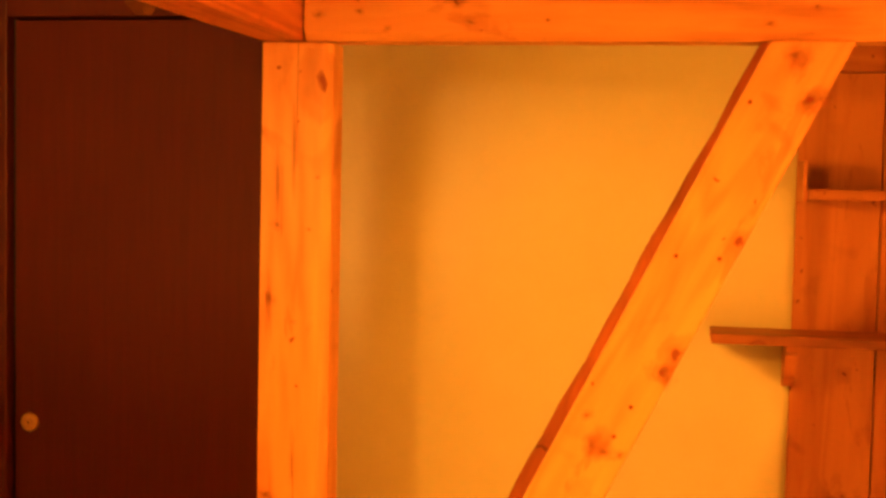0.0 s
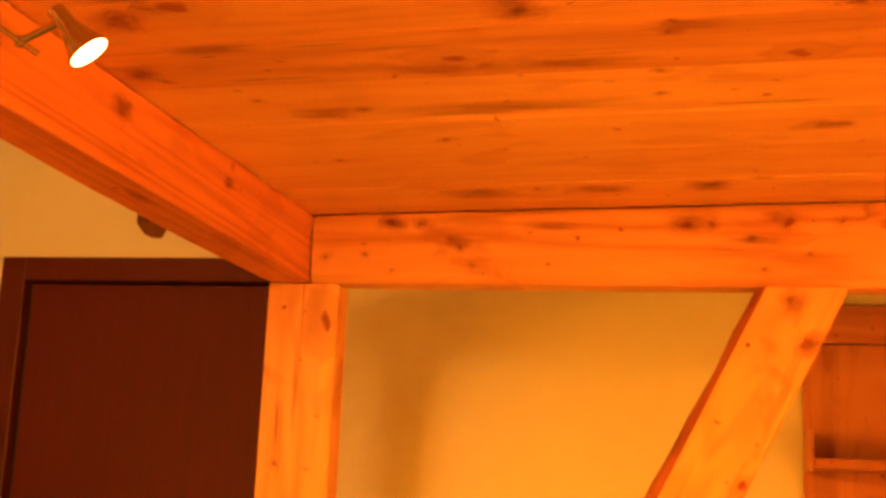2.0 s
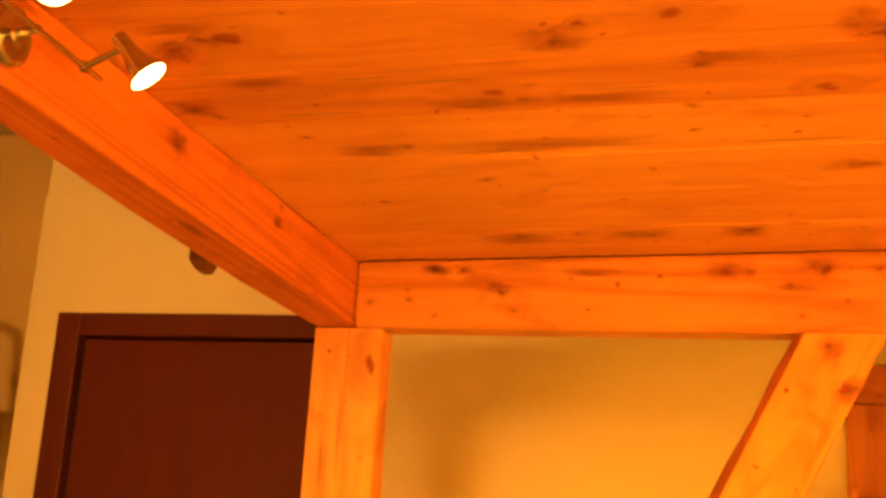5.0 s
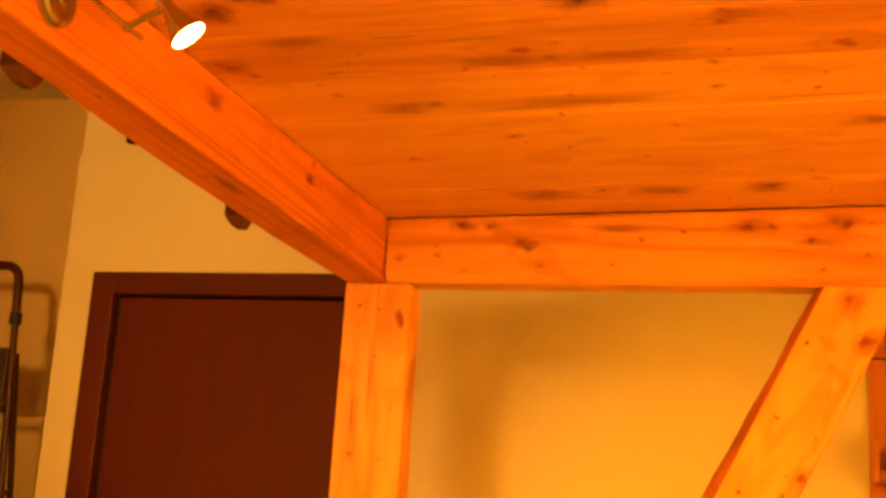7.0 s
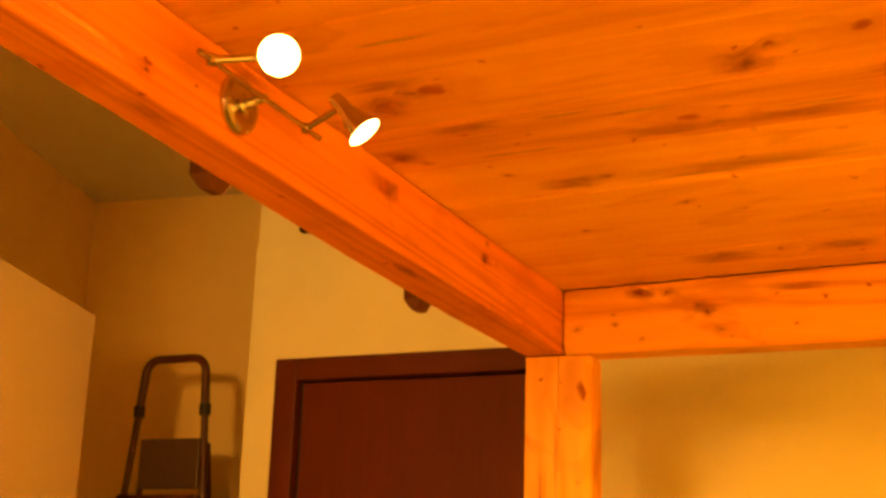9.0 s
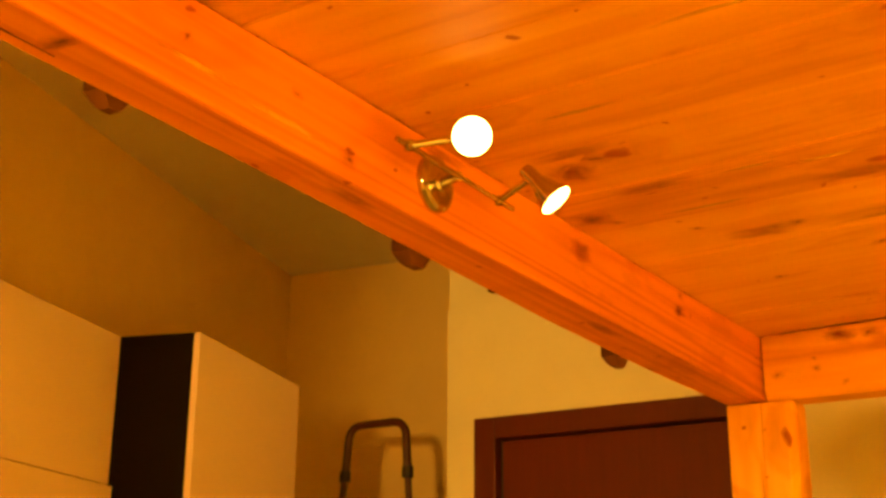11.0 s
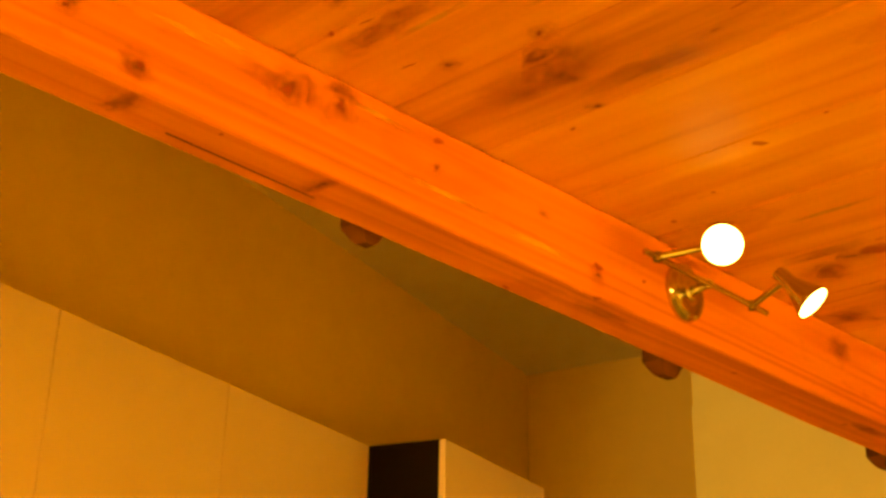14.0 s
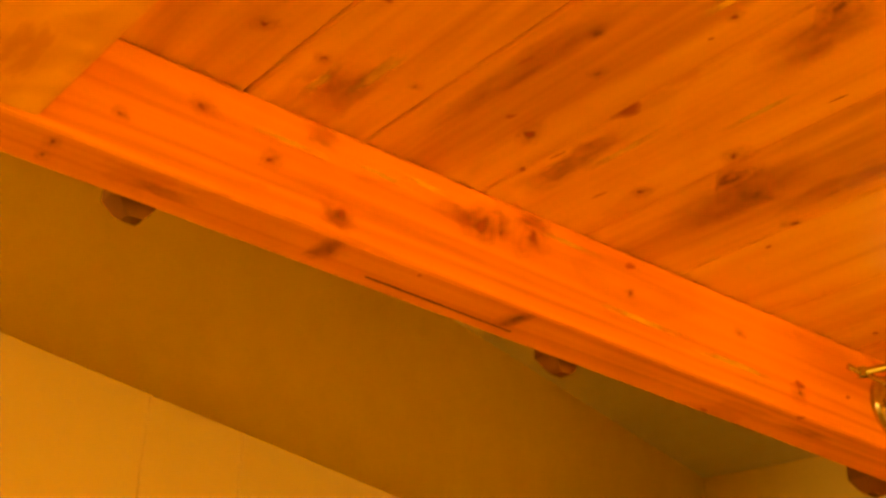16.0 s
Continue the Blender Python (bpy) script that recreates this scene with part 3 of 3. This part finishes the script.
# ---- deck planks, seen from below ----
deck = thing("loft_deck", "varnished orange pine planks with knots, laid on beams", "deck", kind="structure")
SEAMS = (-0.0005, -0.205, -0.411, -0.615, -0.808, -0.985, -1.157, -1.320, -1.478, -1.636, -1.772, -1.906, -2.037, -2.154, -2.285, -2.42, -2.56)
LIFT = (0.0, 0.0014, 0.0004, 0.0018, 0.0008, 0.0016, 0.0002, 0.0014, 0.0006, 0.0016, 0.0002, 0.0002, 0.0008, 0.0020, 0.0006, 0.0)
tilt, bank = math.degrees(math.atan(SLOPE)), -math.degrees(math.atan(RISE))
planks = []
for i, (ya, yb) in enumerate(zip(SEAMS, SEAMS[1:])):
    bm = box(-0.058, XR - 0.004, yb - ya + 0.0003, -0.0003, 0, 0.03)
    edge = [e for e in bm.edges if all(v.co.z < 0.001 for v in e.verts) and abs(e.verts[0].co.y - e.verts[1].co.y) < 0.001]
    bmesh.ops.bevel(bm, geom=edge, offset=0.0022, segments=1, affect="EDGES")
    ob = part("plank", bm, DECK_WOOD, deck)
    ob.matrix_basis = pose(0, ya, deck_z(0, ya) + LIFT[i], tilt, bank)
    planks.append(ob)
part("subfloor", prism([(-0.058, -2.56), (XR - 0.004, -2.56), (XR - 0.004, 0.08), (-0.058, 0.08)], lambda x, y: deck_z(x, y) + 0.034, lambda x, y: deck_z(x, y) + 0.05), DECK_WOOD, deck)
part("plank", prism([(-0.075, 0.0008), (XR - 0.004, 0.0008), (XR - 0.004, 0.085), (-0.075, 0.085)], lambda x, y: deck_z(x, y) + 0.001, lambda x, y: deck_z(x, y) + 0.031), DECK_WOOD, deck)

# ---- knots in the timber ----
bm = bmesh.new()
bm.faces.new([bm.verts.new((math.cos(2 * math.pi * k / 20), math.sin(2 * math.pi * k / 20), 0)) for k in range(20)])
knot_mesh = finish("knot", bm, KNOT)
dice = random.Random(5)


def knot(place, turn, size, owner):
    """A knot of about that many millimetres across, flush with the face of its board."""
    ob = new("knot", knot_mesh)
    r = size * 0.0027
    ob.parent = owner
    ob.matrix_parent_inverse = owner.matrix_basis.inverted()
    ob.matrix_basis = Matrix.Translation(place) @ turn @ Matrix.Rotation(dice.uniform(-0.5, 0.5), 4, "Z") @ Matrix.Diagonal((r * dice.uniform(1.0, 1.5), r * dice.uniform(0.75, 1.05), 1, 1))


DOWN, TO_ROOM, TO_RIGHT = pose(0, 0, 0, 180), pose(0, 0, 0, 90), pose(0, 0, 0, 90, 0, 90)
DECK_KNOTS = [(0.587, -1.078, 13), (0.558, -1.025, 16), (0.493, -0.848, 9), (0.508, -0.902, 4), (0.527, -0.801, 3), (0.723, -0.972, 7),
              (0.722, -0.935, 7), (0.706, -0.797, 8), (0.705, -0.699, 7), (0.283, -0.681, 10), (0.373, -0.512, 9), (0.172, -0.406, 7),
              (0.137, -1.099, 12), (0.100, -1.070, 14), (0.033, -0.875, 12), (0.056, -0.843, 7), (0.147, -0.742, 6), (0.917, -1.002, 15),
              (0.957, -0.526, 9), (0.234, -0.901, 3), (0.801, -0.703, 3), (0.454, -0.440, 3)]
ENTRY_KNOTS = [(0.193, -1.961, 5), (0.090, -1.797, 6), (0.096, -1.942, 8), (0.306, -1.938, 4), (0.088, -2.057, 3), (0.073, -2.134, 4),
               (0.080, -2.190, 6), (0.355, -1.888, 14), (0.147, -1.712, 11), (0.154, -1.697, 7), (0.154, -1.750, 15), (0.140, -1.639, 5),
               (0.185, -1.782, 8), (0.228, -1.998, 4)]
# darker flames in the grain beside the knots: place, half length, half width
FLAMES = [(0.545, -1.018, 0.036, 0.030), (0.090, -1.062, 0.034, 0.036), (0.030, -0.880, 0.034, 0.032), (0.225, -0.668, 0.055, 0.026), (0.900, -1.003, 0.036, 0.030),
          (0.162, -0.976, 0.070, 0.015), (0.590, -0.844, 0.110, 0.018), (0.424, -0.838, 0.070, 0.020), (0.503, -0.667, 0.200, 0.024), (0.933, -0.520, 0.045, 0.025),
          (0.368, -0.180, 0.080, 0.034), (0.773, -0.165, 0.050, 0.030), (0.742, -0.972, 0.055, 0.014), (0.122, -1.142, 0.060, 0.013), (0.582, -0.150, 0.070, 0.030)]
ENTRY_FLAMES = [(0.140, -1.745, 0.075, 0.026), (0.112, -1.888, 0.045, 0.012), (0.180, -2.020, 0.110, 0.014), (0.049, -2.100, 0.045, 0.020), (0.331, -1.880, 0.055, 0.020),
                (0.060, -1.880, 0.045, 0.014), (0.230, -1.655, 0.100, 0.016)]


def plank_under(y):
    return max(i for i in range(len(planks)) if SEAMS[i] >= y)


for x, y, size in DECK_KNOTS + ENTRY_KNOTS:
    i = plank_under(y)
    knot((x, y, deck_z(x, y) + LIFT[i] - 0.0004), DOWN, size, planks[i])
bm = bmesh.new()
bm.faces.new([bm.verts.new(c) for c in ((-1, -1, 0), (1, -1, 0), (1, 1, 0), (-1, 1, 0))])
flame_mesh = finish("grain_flame", bm, FLAME)


bm = bmesh.new()
bm.faces.new([bm.verts.new(c) for c in ((-1, -1, 0), (1, -1, 0), (1, 1, 0), (-1, 1, 0))])
sliver_mesh = finish("pale_sliver", bm, PALE_FLAME)


def flame(m, a, b, owner, name="grain_flame", mesh=flame_mesh):
    ob = new(name, mesh)
    ob.parent = owner
    ob.matrix_parent_inverse = owner.matrix_basis.inverted()
    ob.matrix_basis = m @ Matrix.Diagonal((1.3 * a, 1.3 * b, 1, 1))


for x, y, a, b in FLAMES + ENTRY_FLAMES:
    i = plank_under(y)
    b = min(1.7 * b, 0.5 * (SEAMS[i] - SEAMS[i + 1]) - 0.004)
    y = min(max(y, SEAMS[i + 1] + b + 0.003), SEAMS[i] - b - 0.003)
    flame(pose(x, y, deck_z(x, y) + LIFT[i] - 0.0003, 180 + tilt, bank), a, b / 1.3, planks[i])
# swirls round the knots of the beams and the brace, and dark streaks in the post
for y, z, a, b in ((-1.932, 1.966, 0.034, 0.012), (-1.888, 1.973, 0.014, 0.018), (-2.083, 1.984, 0.018, 0.012), (-1.845, 1.990, 0.026, 0.008), (-2.062, 1.915, 0.018, 0.010),
                   (-0.850, 1.985, 0.040, 0.016), (-1.250, 2.000, 0.060, 0.008), (-0.450, 1.985, 0.030, 0.012)):
    flame(Matrix.Translation((0.0003, y, z)) @ TO_RIGHT, a, b, side_beam)
for x, y, a, b in ((-0.026, -2.056, 0.012, 0.024), (-0.024, -1.845, 0.009, 0.022), (-0.030, -2.200, 0.030, 0.010), (-0.030, -1.400, 0.050, 0.012), (-0.035, -0.700, 0.060, 0.016)):
    flame(Matrix.Translation((x, y, ZB - 0.0003)) @ DOWN @ pose(0, 0, 0, 0, 0, 90), a, b, side_beam)
for x, z, a, b in ((0.170, 2.018, 0.040, 0.012), (0.735, 2.022, 0.042, 0.016), (0.900, 2.030, 0.028, 0.014), (0.300, 1.978, 0.030, 0.012), (0.860, 1.985, 0.060, 0.010), (0.480, 2.012, 0.070, 0.010)):
    flame(Matrix.Translation((x, -0.0003, z)) @ TO_ROOM, a, b, front_beam)
for x, z, a, b in ((0.956, 1.792, 0.034, 0.020), (0.930, 1.862, 0.034, 0.022), (0.712, 1.292, 0.034, 0.018), (0.590, 1.150, 0.040, 0.026)):
    flame(Matrix.Translation((x, -0.0003, z)) @ pose(0, 0, 0, 0, -63.6, 0) @ TO_ROOM, a, b, brace)
for x, z, a, b in ((-0.045, 1.620, 0.080, 0.006), (-0.012, 1.690, 0.110, 0.005), (-0.060, 1.390, 0.070, 0.009), (-0.008, 1.080, 0.060, 0.005)):
    flame(Matrix.Translation((x, -0.0003, z)) @ pose(0, 0, 0, 0, 90, 0) @ TO_ROOM, a, b, post)
# pale slivers of sapwood along the grain
for x, y, a, b in ((0.078, -2.090, 0.050, 0.008), (0.045, -2.118, 0.034, 0.006), (0.240, -1.822, 0.040, 0.004), (0.130, -1.862, 0.050, 0.005), (0.330, -1.955, 0.050, 0.006),
                   (0.400, -0.930, 0.050, 0.006), (0.300, -0.952, 0.040, 0.006), (0.620, -0.872, 0.060, 0.005), (0.200, -0.834, 0.070, 0.006), (0.850, -0.640, 0.090, 0.006),
                   (0.430, -0.640, 0.090, 0.007), (0.190, -1.250, 0.060, 0.006), (0.420, -1.400, 0.070, 0.006)):
    i = plank_under(y)
    flame(pose(x, y, deck_z(x, y) + LIFT[i] - 0.0002, 180 + tilt, bank), a, b, planks[i], "pale_sliver", sliver_mesh)
for y, z, a, b in ((-1.975, 1.980, 0.034, 0.004), (-2.020, 1.972, 0.040, 0.004), (-1.800, 1.984, 0.050, 0.004), (-2.110, 1.966, 0.040, 0.004), (-1.700, 1.935, 0.080, 0.004), (-1.560, 1.928, 0.080, 0.005)):
    flame(Matrix.Translation((0.0002, y, z)) @ TO_RIGHT, a, b, side_beam, "pale_sliver", sliver_mesh)
# narrow resin slits in the planks
slit_mesh = finish("resin_slit", prism([(-0.009, 0.0), (-0.002, -0.0008), (0.009, -0.0002), (0.003, 0.0007)], -0.0005, 0.004), WANEY)
for x, y, turn in ((0.169, -2.015, 8), (0.086, -1.899, 6), (0.061, -1.821, 10), (0.291, -1.790, 5), (0.330, -1.700, -4), (0.150, -0.930, 3), (0.640, -0.760, -3)):
    i = plank_under(y)
    ob = new("resin_slit", slit_mesh)
    ob.parent = planks[i]
    ob.matrix_parent_inverse = planks[i].matrix_basis.inverted()
    ob.matrix_basis = pose(x, y, deck_z(x, y) + LIFT[i], tilt, bank, turn)
for x, z, size in ((0.166, 2.018, 12), (0.223, 2.018, 9), (0.287, 1.986, 6), (0.305, 1.969, 7), (0.111, 1.976, 3), (0.114, 1.955, 4), (0.169, 1.923, 4),
                   (0.737, 2.012, 14), (0.779, 2.018, 11), (0.921, 2.020, 10), (0.853, 1.989, 4), (0.876, 1.932, 5), (0.957, 1.960, 4), (1.016, 2.02, 7),
                   (0.328, 1.935, 6), (0.034, 1.950, 6), (0.475, 1.938, 3)):
    knot((x, -0.0004, z), TO_ROOM, size, front_beam)
for y, z, size in ((-2.254, 1.931, 4), (-2.191, 1.965, 6), (-2.127, 1.944, 5), (-2.060, 1.922, 7), (-1.910, 1.965, 11), (-1.848, 1.975, 12), (-1.716, 1.959, 4),
                   (-1.547, 1.966, 4), (-1.451, 1.924, 7), (-0.852, 1.985, 13), (-0.441, 2.015, 6), (-0.460, 1.978, 5)):
    knot((0.0004, y, z), TO_RIGHT, size, side_beam)
for x, y, size in ((-0.026, -2.053, 11), (-0.024, -1.848, 8), (-0.040, -2.290, 4), (-0.018, -2.292, 5)):
    knot((x, y, ZB - 0.0004), DOWN, size, side_beam)
for x, z, size in ((-0.058, 1.399, 7), (-0.008, 1.354, 4), (-0.045, 1.543, 6), (0.020, 1.536, 3), (0.036, 1.637, 3), (-0.062, 1.009, 8)):
    knot((x, -0.0004, z), TO_ROOM, size, post)
for x, z, size in ((0.700, 1.289, 13), (0.575, 1.155, 9), (0.568, 1.203, 6), (0.630, 1.130, 6), (0.918, 1.875, 9), (0.952, 1.793, 13), (0.600, 1.135, 12)):
    knot((x, -0.0004, z), TO_ROOM, size, brace)
